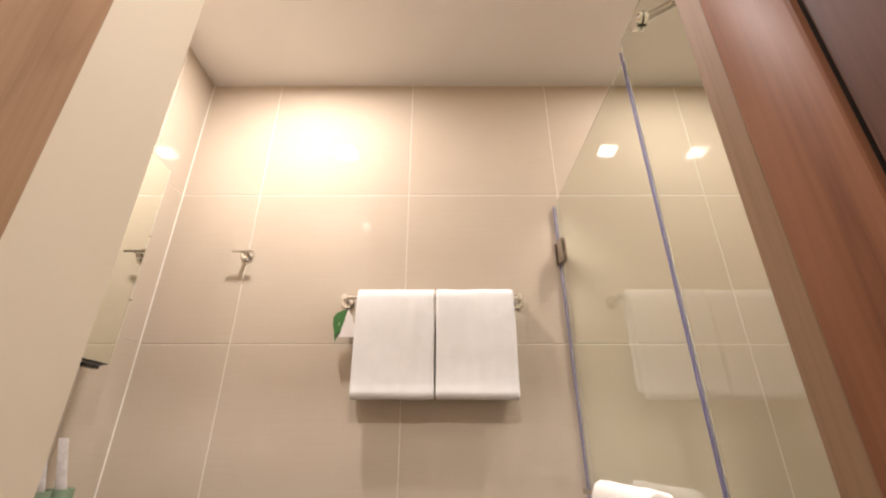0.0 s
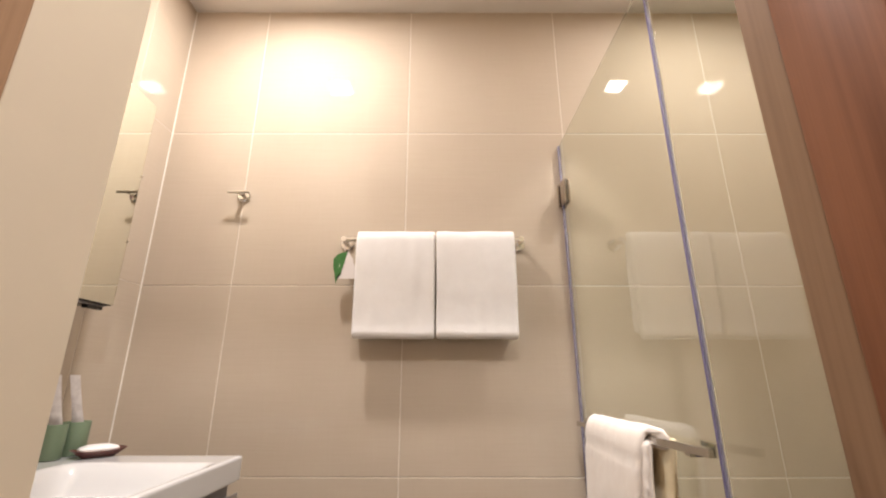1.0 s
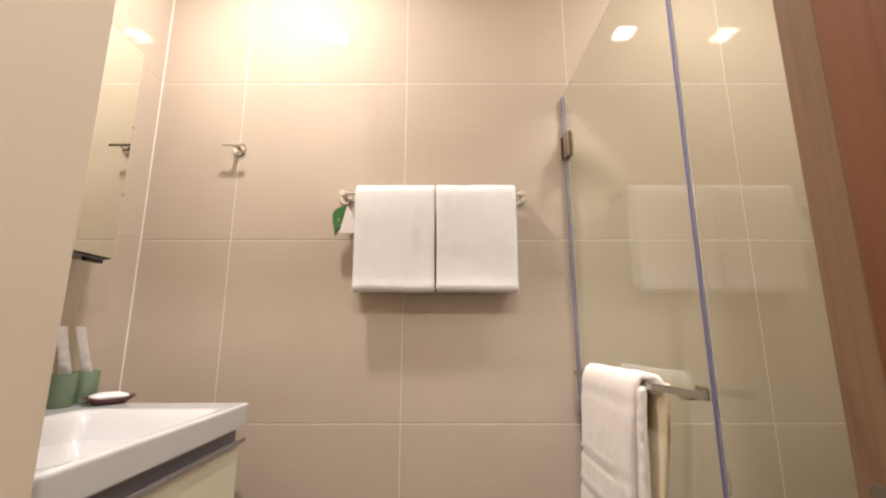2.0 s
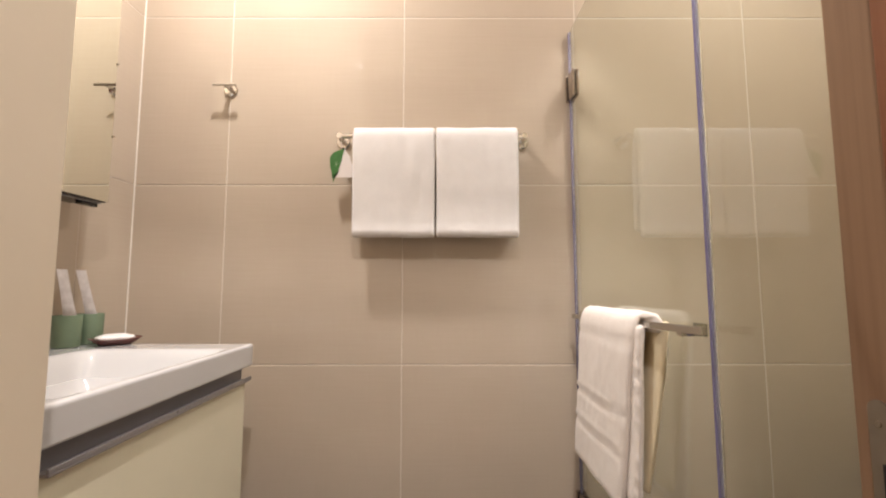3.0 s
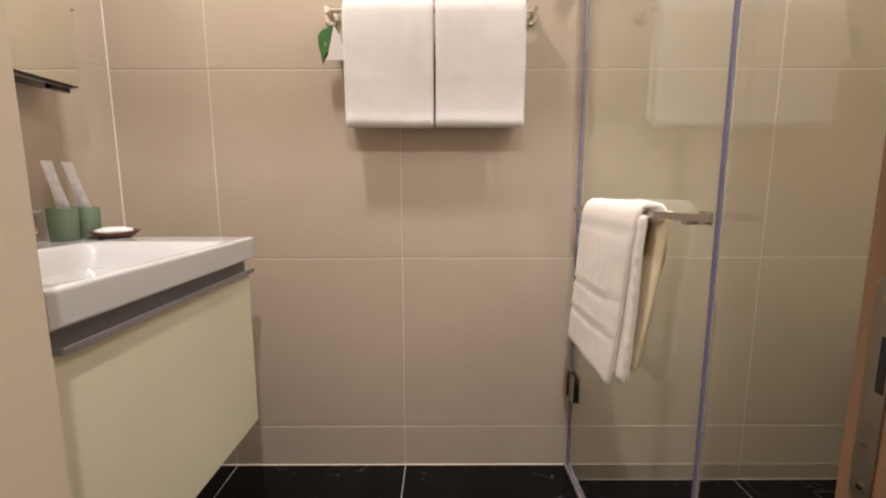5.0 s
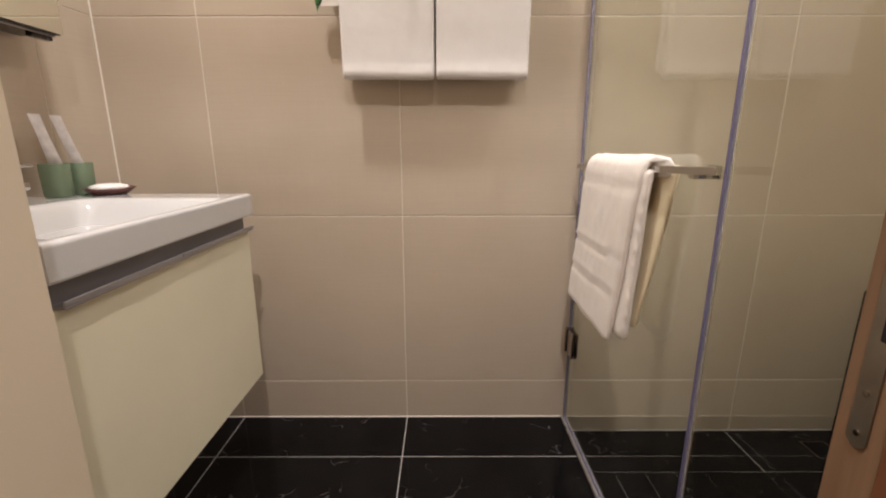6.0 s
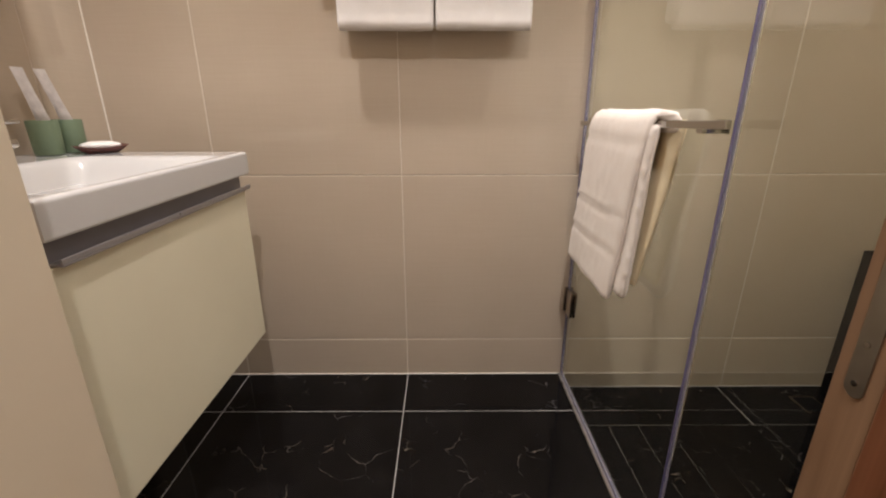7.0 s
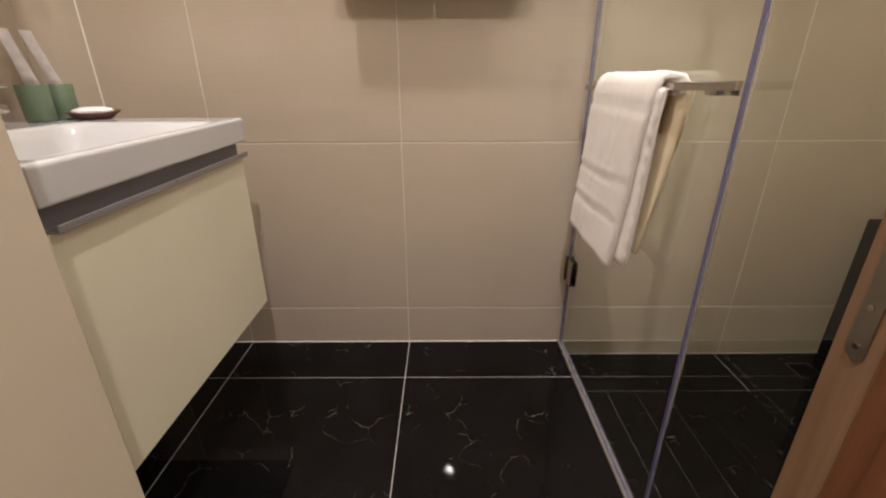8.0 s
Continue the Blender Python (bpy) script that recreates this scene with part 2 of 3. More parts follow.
plain("wall_south_3", (DX0, -1.22, HEAD + 0.03), (DX1 + 0.03, JAMB - 0.01, CEIL), "wall_paint", "cream painted wall over the doorway")

corner = bmesh.new()
lathe(corner, (LEFT + 0.001, -0.001, 0), [(0.0021, 0.0), (0.0021, CEIL)], 12)
tagged(part("trim_corner", corner, "silicone"), "cream silicone joint in the tiled corner", "joint", kind="structure")

tagged(part("trim_base", a_rod((LEFT, -0.0008, 0.0008), (0.572, -0.0008, 0.0008), 0.0022, seg=10), "silicone"), "pale silicone joint along the foot of the tiles", "joint", kind="structure")
tagged(part("trim_base", a_rod((0.586, -0.0008, -0.0592), (1.58, -0.0008, -0.0592), 0.0020, seg=10), "floor_grout"), "pale silicone joint along the shower floor", "joint", kind="structure")

# ---------------------------------------------------------------- door frame
door_frame = thing("door_frame", (DX1, -1.128, 0), "reddish wooden door frame with a steel strike plate", "door frame", kind="structure")
part("rebate", a_box((DX1, -1.1280, 0), (DX1 + 0.03, JAMB, HEAD), 0.0015), "rebate_wood", door_frame, "paler wooden rebate of the frame")
part("jamb", a_box((DX1 - 0.004, -1.222, 0), (DX1 + 0.028, -1.1285, HEAD), 0.004, 3), "red_wood", door_frame, "reddish stained wooden jamb")
part("shadow_gap", a_box((DX1 + 0.004, -1.2310, 0), (DX1 + 0.028, -1.2225, HEAD), 0.0), "shade_gap", door_frame, "dark groove between jamb and casing")
part("casing", a_box((DX1 - 0.004, -1.30, 0), (DX1 + 0.10, -1.2315, HEAD + 0.07), 0.003, 2), "casing_wood", door_frame, "reddish wooden casing, coloured darker than the jamb")
part("jamb", a_box((DX0 - 0.07, -1.30, 0), (DX0 + 0.004, -1.091, HEAD), 0.003, 2), "oak_wood", door_frame, "brown wooden jamb with straight grain")
part("head", a_box((DX0 - 0.07, -1.30, HEAD), (DX1 + 0.03, -1.089, HEAD + 0.03), 0.003, 2), "oak_wood", door_frame)
strike = bmesh.new()
ring = []
for k in range(24):
    a = 2 * math.pi * k / 24
    ring.append((-1.1075 + 0.0085 * math.cos(a), (0.909 if math.sin(a) > 0 else 0.7465) + 0.0085 * math.sin(a)))
front = [strike.verts.new((DX1 - 0.0015, y, z)) for y, z in ring]
back = [strike.verts.new((DX1 + 0.001, y, z)) for y, z in ring]
strike.faces.new(front)
for k in range(24):
    strike.faces.new((front[k], front[(k + 1) % 24], back[(k + 1) % 24], back[k]))
plate = part("strike_plate", strike, "brushed_steel", door_frame, "rounded brushed steel strike plate")
for z in (0.7500, 0.7845, 0.900):
    part("screw", a_rod((DX1 - 0.0026, -1.1075, z), (DX1, -1.1075, z), 0.0024, seg=20), "dark_chrome", plate)
part("latch_hole", a_box((DX1 - 0.0019, -1.1145, 0.828), (DX1, -1.1075, 0.872), 0.001), "shade_gap", plate)

# ---------------------------------------------------------------- vanity
VX, VY0, VY1, DECK = -0.385, -0.860, -0.237, 0.8490
vanity = thing("vanity_unit", (-0.64, -0.59, 0.33), "wall-hung cream lacquered vanity cabinet with a grey recessed grip", "vanity cabinet")
part("body", a_box((LEFT, VY0 + 0.004, 0.327), (VX - 0.030, VY1 - 0.016, 0.786), 0.002), "cream_lacquer", vanity)
front = part("drawer_front", a_box((VX - 0.028, VY0 + 0.004, 0.322), (VX - 0.012, VY1 - 0.018, 0.7525), 0.002), "cream_lacquer", vanity, "smooth cream lacquered drawer front")
part("grip_channel", a_box((VX - 0.029, VY0 + 0.006, 0.7525), (VX - 0.021, VY1 - 0.020, 0.788), 0.001), "grey_plastic", vanity, "dark grey recessed grip channel")
lip = bmesh.new()
box(lip, (VX - 0.026, VY0 + 0.010, 0.7530), (VX + 0.002, VY1 - 0.012, 0.7570), 0.0012)
box(lip, (VX - 0.002, VY0 + 0.010, 0.7570), (VX + 0.002, VY1 - 0.012, 0.7645), 0.001)
part("handle", lip, "grey_lip", front, "satin grey metal grip lip")

# the washbasin: a slab with a bowl sunk into it
basin = thing("washbasin", (-0.64, -0.55, 0.788), "rectangular white glazed ceramic washbasin on the vanity", "washbasin")
BX0, BX1, BY0, BY1 = LEFT + 0.002, VX, VY0 - 0.004, VY1


def smooth_step(v):
    v = min(1, max(0, v))
    return v * v * (3 - 2 * v)


def bowl(x, y):
    """Height of the glazed top: rim, back deck and the sunk bowl."""
    rim_front = smooth_step((VX - 0.014 - x) / 0.030)
    rim_back = smooth_step((x + 0.745) / 0.045)
    side_far = smooth_step((VY1 - 0.105 - y) / 0.090)
    side_near = smooth_step((y - VY0 - 0.03) / 0.06)
    return DECK - 0.075 * rim_front * rim_back * side_far * side_near


bm = bmesh.new()
R = 0.007
nx, ny = 64, 72


def rim_axis(lo, hi, n):
    inner = [lo + R + (hi - lo - 2 * R) * k / n for k in range(n + 1)]
    return inner


xs, ys = rim_axis(BX0, BX1, nx), rim_axis(BY0, BY1, ny)
grid = [[bm.verts.new((x, y, bowl(x, y))) for y in ys] for x in xs]
for i in range(nx):
    for j in range(ny):
        bm.faces.new((grid[i][j], grid[i + 1][j], grid[i + 1][j + 1], grid[i][j + 1]))
loop = [grid[i][0] for i in range(nx)] + [grid[nx][j] for j in range(ny)] + [grid[i][ny] for i in range(nx, 0, -1)] + [grid[0][j] for j in range(ny, 0, -1)]
prev = loop
cx, cy = (BX0 + BX1) / 2, (BY0 + BY1) / 2
for out, down in ((0.38, 0.08), (0.72, 0.30), (0.92, 0.62), (1.0, 1.0), (1.0, 1.25), (0.95, 7.5), (0.94, 7.8), (0.7, 8.2)):
    ringv = []
    for v in loop:
        dx = (R * out if abs(v.co.x - xs[-1]) < 1e-6 else -R * out if abs(v.co.x - xs[0]) < 1e-6 else 0)
        dy = (R * out if abs(v.co.y - ys[-1]) < 1e-6 else -R * out if abs(v.co.y - ys[0]) < 1e-6 else 0)
        if dx and dy:
            dx, dy = dx * 0.8, dy * 0.8
        ringv.append(bm.verts.new((v.co.x + dx, v.co.y + dy, DECK - R * down)))
    for k in range(len(loop)):
        bm.faces.new((prev[k], prev[(k + 1) % len(loop)], ringv[(k + 1) % len(loop)], ringv[k]))
    prev = ringv
bm.faces.new(prev)
part("bowl", bm, "ceramic", basin, sharp=50)
ov = bmesh.new()
turn = Matrix.Rotation(radians(62), 3, "Y")
lathe(ov, (-0.728, -0.57, 0.823), [(0.013, 0.0), (0.013, 0.003), (0.009, 0.004), (0.007, 0.001)], 20, axis=turn)
part("overflow", ov, "chrome", basin, "chrome overflow ring")
wd = bmesh.new()
lathe(wd, (-0.56, -0.57, DECK - 0.0745), [(0.030, 0.0), (0.030, 0.002), (0.024, 0.004), (0.0, 0.005)], 24)
part("waste", wd, "chrome", basin, "chrome drain plug")

faucet = thing("faucet", (-0.825, -0.458, DECK), "chrome single-lever mixer tap on the basin deck", "faucet")
FX, FY = -0.825, -0.458
fb = bmesh.new()
lathe(fb, (FX, FY, DECK), [(0.027, 0.0), (0.027, 0.004), (0.024, 0.007), (0.0240, 0.066), (0.0215, 0.071), (0.0, 0.072)], 30)
part("body", fb, "dark_reflection_chrome", faucet)
sp = a_box((FX, FY - 0.015, DECK + 0.030), (FX + 0.052, FY + 0.008, DECK + 0.048), 0.005, 3)
part("spout", sp, "dark_reflection_chrome", faucet)
lv = a_box((FX - 0.024, FY - 0.022, DECK + 0.0725), (FX + 0.055, FY + 0.022, DECK + 0.082), 0.004, 3)
for v in lv.verts:
    v.co.z += 0.12 * (v.co.x - FX) * (1 if v.co.x > FX else 0)
part("lever", lv, "dark_reflection_chrome", faucet)


def cup(x, y, label, lean):
    c = thing("toothbrush_cup", (x, y, DECK), label, "cup", "green cups on the basin")
    b = bmesh.new()
    lathe(b, (x, y, DECK + 0.0005), [(0.0255, 0.0), (0.0280, 0.002), (0.0290, 0.009), (0.0302, 0.080), (0.0296, 0.082), (0.0278, 0.080), (0.0260, 0.012), (0.001, 0.010)], 40, 2.3)
    part("body", b, "green_ceramic", c)
    s = thing("toothbrush_sachet", (x, y, DECK + 0.011), "crinkled white wrapped toothbrush standing in a green cup", "sachet", "sachets in the cups")
    b = bmesh.new()
    rows = []
    for k in range(15):
        f = k / 14
        z = DECK + 0.012 + 0.188 * f
        w = 0.0105 + 0.0030 * math.sin(f * 7.0 + lean * 40) * (1 - f) + 0.0035 * f
        d = 0.0012 + 0.0065 * (1 - f) ** 2 * abs(math.sin(f * 9 + x * 90))
        px, py = x - 0.022 * (f - 0.35) + 0.004, y - 0.042 * (f - 0.3) - lean * f
        tw = 0.3 * math.sin(5 * f)
        ring = []
        for a, q in ((-1, 0), (-0.6, 1), (0, 0.8), (0.6, 1), (1, 0), (0.6, -1), (0, -0.8), (-0.6, -1)):
            u, v = a * w, q * d
            ring.append(b.verts.new((px + u * math.sin(0.5 + tw) + v * math.cos(0.5 + tw), py + u * math.cos(0.5 + tw) - v * math.sin(0.5 + tw), z)))
        rows.append(ring)
    for lo, hi in zip(rows, rows[1:]):
        for k in range(8):
            b.faces.new((lo[k], lo[(k + 1) % 8], hi[(k + 1) % 8], hi[k]))
    b.faces.new(rows[0][::-1])
    b.faces.new(rows[-1])
    part("wrapper", b, "sachet", s, sharp=50)


cup(-0.832, -0.318, "matt green tapered cup holding a wrapped toothbrush", -0.014)
cup(-0.830, -0.248, "matt green tapered cup beside the soap dish", 0.0)

soap_dish = thing("soap_dish", (-0.75, -0.262, DECK), "small dark red-brown wooden soap dish", "soap dish")
sd = bmesh.new()


def dish_ring(b, sx, sy, z, lift, n=32):
    out = []
    for k in range(n):
        a = 2 * math.pi * k / n
        c, s = math.cos(a), math.sin(a)
        f = (abs(c) ** 4 + abs(s) ** 4) ** (-0.25)
        u, v = sx * f * c, sy * f * s
        w = Matrix.Rotation(radians(52), 3, "Z") @ Vector((u, v, 0))
        out.append(b.verts.new((-0.746 + w.x, -0.264 + w.y, z + lift * (abs(u) / sx) ** 2)))
    return out


rings = [dish_ring(sd, *r) for r in ((0.034, 0.022, DECK + 0.0005, 0.0), (0.046, 0.030, DECK + 0.006, 0.004), (0.058, 0.037, DECK + 0.015, 0.005), (0.055, 0.034, DECK + 0.016, 0.004), (0.040, 0.025, DECK + 0.010, 0.0))]
for lo, hi in zip(rings, rings[1:]):
    for k in range(32):
        sd.faces.new((lo[k], lo[(k + 1) % 32], hi[(k + 1) % 32], hi[k]))
sd.faces.new(rings[0][::-1])
sd.faces.new(rings[-1])
part("dish", sd, "dark_red_wood", soap_dish, sharp=45)
soap = bmesh.new()
rings = [dish_ring(soap, *r) for r in ((0.030, 0.018, DECK + 0.0105, 0.0), (0.040, 0.027, DECK + 0.014, 0.0), (0.042, 0.029, DECK + 0.019, 0.001), (0.038, 0.025, DECK + 0.0255, -0.001), (0.024, 0.014, DECK + 0.0285, 0.0))]
for lo, hi in zip(rings, rings[1:]):
    for k in range(32):
        soap.faces.new((lo[k], lo[(k + 1) % 32], hi[(k + 1) % 32], hi[k]))
soap.faces.new(rings[0][::-1])
soap.faces.new(rings[-1])
for v in soap.verts:
    v.co += 0.0016 * noise.noise_vector(v.co * 70)
tagged(part("soap_bar", soap, "soap_wrap", sharp=60), "white wrapped bar of soap in the dish", "soap")

# mirror cabinet over the basin
MX, MY, MZ0, MZ1 = -0.797, -0.256, 1.236, 1.888
cabinet = thing("mirror_cabinet", (-0.85, -0.58, MZ0), "shallow wall cabinet with a frameless mirror door and a black underside", "mirror cabinet")
part("body", a_box((LEFT, -0.89, MZ0 + 0.010), (MX - 0.0055, MY - 0.006, MZ1), 0.001), "grey_plastic", cabinet)
part("mirror_door", a_box((MX - 0.005, -0.894, MZ0 + 0.002), (MX, MY, MZ1), 0.0008), "mirror", cabinet, "frameless mirror pane")
part("bottom_shelf", a_box((LEFT + 0.01, -0.89, MZ0), (MX - 0.0055, MY - 0.002, MZ0 + 0.009), 0.001), "black_plastic", cabinet, "glossy black underside panel")
for z in (1.427, 1.64):
    part("mirror_clip", a_rod((MX - 0.004, MY + 0.002, z), (MX + 0.003, MY + 0.002, z), 0.0035, seg=20), "chrome", cabinet, "tiny chrome mirror clip")
part("shelf_bracket", a_box((MX - 0.040, MY - 0.060, MZ0 - 0.013), (MX - 0.0235, MY - 0.006, MZ0 - 0.0005), 0.0012), "black_plastic", cabinet, "small black bracket under the panel")
part("edge_strip", a_box((MX - 0.022, -0.89, MZ0 - 0.004), (MX - 0.016, MY - 0.004, MZ0 - 0.0005), 0.0008), "grey_lip", cabinet, "thin grey metal strip")


# ---------------------------------------------------------------- hooks, rail and towels on the back wall
def robe_hook(x, z):
    h = thing("robe_hook", (x, 0, z), "polished chrome robe hook with a cross bar on the tiles", "robe hook")
    face = Matrix.Rotation(radians(90), 3, "X")
    b = bmesh.new()
    lathe(b, (x, -0.0, z), [(0.024, 0.0), (0.024, 0.006), (0.021, 0.009), (0.0, 0.0095)], 28, axis=face)
    part("rose", b, "chrome", h)
    b = bmesh.new()
    rod(b, (x, -0.008, z), (x, -0.043, z - 0.004), 0.0085, 0.0065)
    part("stem", b, "chrome", h)
    b = bmesh.new()
    lathe(b, (x - 0.040, -0.047, z - 0.004), [(0.0035, 0.0), (0.0050, 0.0015), (0.0050, 0.0785), (0.0035, 0.080)], 16, axis=Matrix.Rotation(radians(90), 3, "Y"))
    part("cross_bar", b, "chrome", h)


robe_hook(-0.598, 1.685)

rail = thing("towel_rail", (0.1, 0, 1.49), "chrome towel rail on round wall roses", "towel rail")
BARZ, BARY = 1.499, -0.058
part("bar", a_rod((-0.205, BARY, BARZ), (0.407, BARY, BARZ), 0.0085, seg=18), "chrome", rail)
for x in (-0.204, 0.405):
    b = bmesh.new()
    lathe(b, (x, 0, BARZ - 0.003), [(0.024, 0.0), (0.024, 0.006), (0.021, 0.010), (0.0, 0.011)], 28, axis=Matrix.Rotation(radians(90), 3, "X"))
    rose = part("rose", b, "chrome", rail)
    b = a_rod((x, -0.008, BARZ - 0.003), (x, BARY - 0.009, BARZ), 0.0095, seg=18)
    part("bracket", b, "chrome", rail)


def drape(path, lo, hi, half, along, n=26, wob=0.0022, seed=0.0, dip=None, end_round=0.010):
    """A thick cloth: a path across the rail, swept along it, with soft rounded sides."""
    pts = [Vector(q) for q in path]
    fine = []
    for a, b in zip(pts, pts[1:]):
        k = max(1, int((b - a).length / 0.012))
        fine += [a.lerp(b, s / k) for s in range(k)]
    fine.append(pts[-1])
    for _ in range(3):
        fine = [fine[0]] + [(a + 2 * b + c) / 4 for a, b, c in zip(fine, fine[1:], fine[2:])] + [fine[-1]]
    normals = []
    for k in range(len(fine)):
        d = fine[min(k + 1, len(fine) - 1)] - fine[max(k - 1, 0)]
        normals.append(Vector((-d.y, d.x)).normalized())
    bm = bmesh.new()
    rows = []
    span = hi - lo
    stations = [0.0, 0.003, 0.008, 0.018] + [0.018 + (span - 0.036) * k / n for k in range(1, n)] + [span - 0.018, span - 0.008, span - 0.003, span]
    for s in stations:
        side = min(s, span - s)
        thick = half * math.sqrt(max(0.10, 1 - max(0, 1 - side / end_round) ** 2))
        ring = []
        outer = [(q, nn, 1) for q, nn in zip(fine, normals)]
        first, last = fine[0], fine[-1]
        d0 = (fine[0] - fine[1]).normalized()
        d1 = (fine[-1] - fine[-2]).normalized()
        loop = [q + nn * thick for q, nn, _ in outer]
        loop += [last + normals[-1] * thick * 0.7 + d1 * thick * 0.7, last + d1 * thick, last - normals[-1] * thick * 0.7 + d1 * thick * 0.7]
        loop += [q - nn * thick for q, nn, _ in reversed(outer)]
        loop += [first - normals[0] * thick * 0.7 + d0 * thick * 0.7, first + d0 * thick, first + normals[0] * thick * 0.7 + d0 * thick * 0.7]
        for q in loop:
            w = lo + s
            u = noise.noise_vector(Vector((q.x * 14 + seed, q.y * 9, w * 11))) * wob + noise.noise_vector(Vector((q.x * 40, q.y * 45 + seed, w * 45))) * wob * 0.35
            z = q.y + (dip(w, q) if dip else 0)
            ring.append(bm.verts.new((w + u.x, q.x + u.y, z + u.z) if along == "x" else (q.x + u.x, w + u.y, z + u.z)))
        rows.append(ring)
    m = len(rows[0])
    for a, b in zip(rows, rows[1:]):
        for k in range(m):
            bm.faces.new((a[k], a[(k + 1) % m], b[(k + 1) % m], b[k]))
    bm.faces.new(rows[0][::-1])
    bm.faces.new(rows[-1])
    return bm


def hand_towel(x0, x1, seed, label):
    low = 1.168
    path = [(-0.024, low + 0.03), (-0.028, 1.30), (-0.034, 1.45), (-0.041, 1.514), (-0.058, 1.528), (-0.073, 1.516), (-0.0755, 1.45), (-0.073, 1.30), (-0.069, low + 0.03), (-0.066, low + 0.006)]
    bm = drape(path, x0, x1, 0.0125, "x", seed=seed, wob=0.0018, end_round=0.0045)
    for v in bm.verts:
        # the rolled-in hem swells the foot of the front flap
        if v.co.y < -0.05:
            k = math.exp(-(((v.co.z - low - 0.008) / 0.016) ** 2))
            v.co.y -= 0.004 * k
            v.co.z += 0.002 * k * math.sin((v.co.x - x0) * 17 + seed)
        v.co.y += 0.0028 * noise.noise(Vector((v.co.x * 26 + seed, 0.3, v.co.z * 3.5)))
        v.co.x += 0.006 * (1.5 - v.co.z) * (0.5 - (v.co.x - x0) / (x1 - x0))
    tagged(part("hand_towel", bm, "white_terry", sharp=80), label, "towel", "towels on the rail")


hand_towel(-0.1575, 0.1100, 1.3, "white folded terry hand towel hanging over the rail")
hand_towel(0.1135, 0.3800, 7.9, "white folded terry hand towel hung beside its twin")

# leaf-shaped paper tag
tag = thing("towel_tag", (-0.205, -0.058, 1.40), "paper tag with a printed green leaf, hung from the rail", "tag")
TY = -0.052
pb = bmesh.new()
N = 18


def along(stops, f):
    """Smooth run through (position, value) stops."""
    for (p0, v0), (p1, v1) in zip(stops, stops[1:]):
        if f <= p1:
            return v0 + (v1 - v0) * smooth_step((f - p0) / (p1 - p0))
    return stops[-1][1]


edge_l, edge_r = [], []
for k in range(N + 1):
    f = k / N
    z = 1.458 - 0.112 * f
    l = along(((0, -0.194), (0.05, -0.213), (0.13, -0.229), (0.26, -0.2375), (0.48, -0.2365), (0.75, -0.2300), (1, -0.2250)), f)
    mid = along(((0, -0.190), (0.3, -0.197), (0.65, -0.207), (1, -0.2240)), f)
    r = along(((0, -0.186), (0.3, -0.170), (0.7, -0.158), (1, -0.162)), f)
    edge_l.append((l, mid, z))
    edge_r.append((mid, r, z + 0.016 * f * f))


def sheet(bm, rows, y, thick):
    a = [[bm.verts.new((x, y, z)) for x in (p, q)] for p, q, z in rows]
    b = [[bm.verts.new((x, y + thick, z)) for x in (p, q)] for p, q, z in rows]
    for k in range(len(rows) - 1):
        bm.faces.new((a[k][0], a[k][1], a[k + 1][1], a[k + 1][0]))
        bm.faces.new((b[k][0], b[k + 1][0], b[k + 1][1], b[k][1]))
        bm.faces.new((a[k][0], a[k + 1][0], b[k + 1][0], b[k][0]))
        bm.faces.new((a[k][1], b[k][1], b[k + 1][1], a[k + 1][1]))
    bm.faces.new((a[0][0], b[0][0], b[0][1], a[0][1]))
    bm.faces.new((a[-1][0], a[-1][1], b[-1][1], b[-1][0]))


sheet(pb, edge_r, TY, 0.0006)
part("paper_card", pb, "paper", tag, "white paper half of the tag")
gb = bmesh.new()
sheet(gb, edge_l, TY, 0.0006)
leaf = part("leaf", gb, "leaf_green", tag, "printed green leaf half")
vb = bmesh.new()
sheet(vb, [(-0.219 + 0.012 * f - 0.012 * f * f, -0.2172 + 0.012 * f - 0.012 * f * f, 1.400 + 0.014 * f) for f in (0, 0.3, 0.6, 1.0)], TY - 0.0005, 0.0004)
part("vein", vb, "leaf_vein", leaf)
part("string", a_rod((-0.200, TY, 1.455), (-0.196, BARY - 0.006, BARZ + 0.004), 0.0009, seg=6), "paper", tag)

# ---------------------------------------------------------------- shower screen
GX = 0.579
door = thing("shower_door", (GX, -0.39, 0.0), "clear greenish frameless glass shower door, closed", "shower door")
SEAM = -0.7275


def pane(name, lo, hi, parent, label):
    ob = part(name, a_box(lo, hi, 0.0008, 1), "shower_glass", parent, label, smooth=False)
    ob.visible_shadow = False
    return ob


pane("glass_pane", (GX - 0.004, SEAM + 0.008, 0.012), (GX + 0.004, -0.010, 1.885), door, "clear greenish glass")
screen = thing("shower_screen", (GX, -0.95, 0.0), "fixed clear glass shower panel beside the door", "shower panel")
pane("glass_pane", (GX - 0.004, -1.10, 0.010), (GX + 0.004, SEAM - 0.006, 1.935), screen, "clear greenish glass")
# plastic seals on the two upright edges and at the foot
sb = bmesh.new()
box(sb, (GX - 0.0058, SEAM - 0.0010, 0.012), (GX + 0.0058, SEAM + 0.0060, 1.910), 0.002, 2)
seal = part("edge_seal", sb, "violet_seal", door, "translucent violet plastic edge seal")
part("seal_core", a_box((GX - 0.0080, SEAM - 0.0010, 0.012), (GX - 0.0060, SEAM + 0.0028, 1.910), 0.0008), "seal_core", seal, "dark violet magnet strip")
sb = bmesh.new()
box(sb, (GX - 0.007, -0.018, 0.012), (GX + 0.007, -0.0035, 1.885), 0.002, 2)
seal = part("edge_seal", sb, "violet_seal", door, "translucent violet plastic hinge seal")
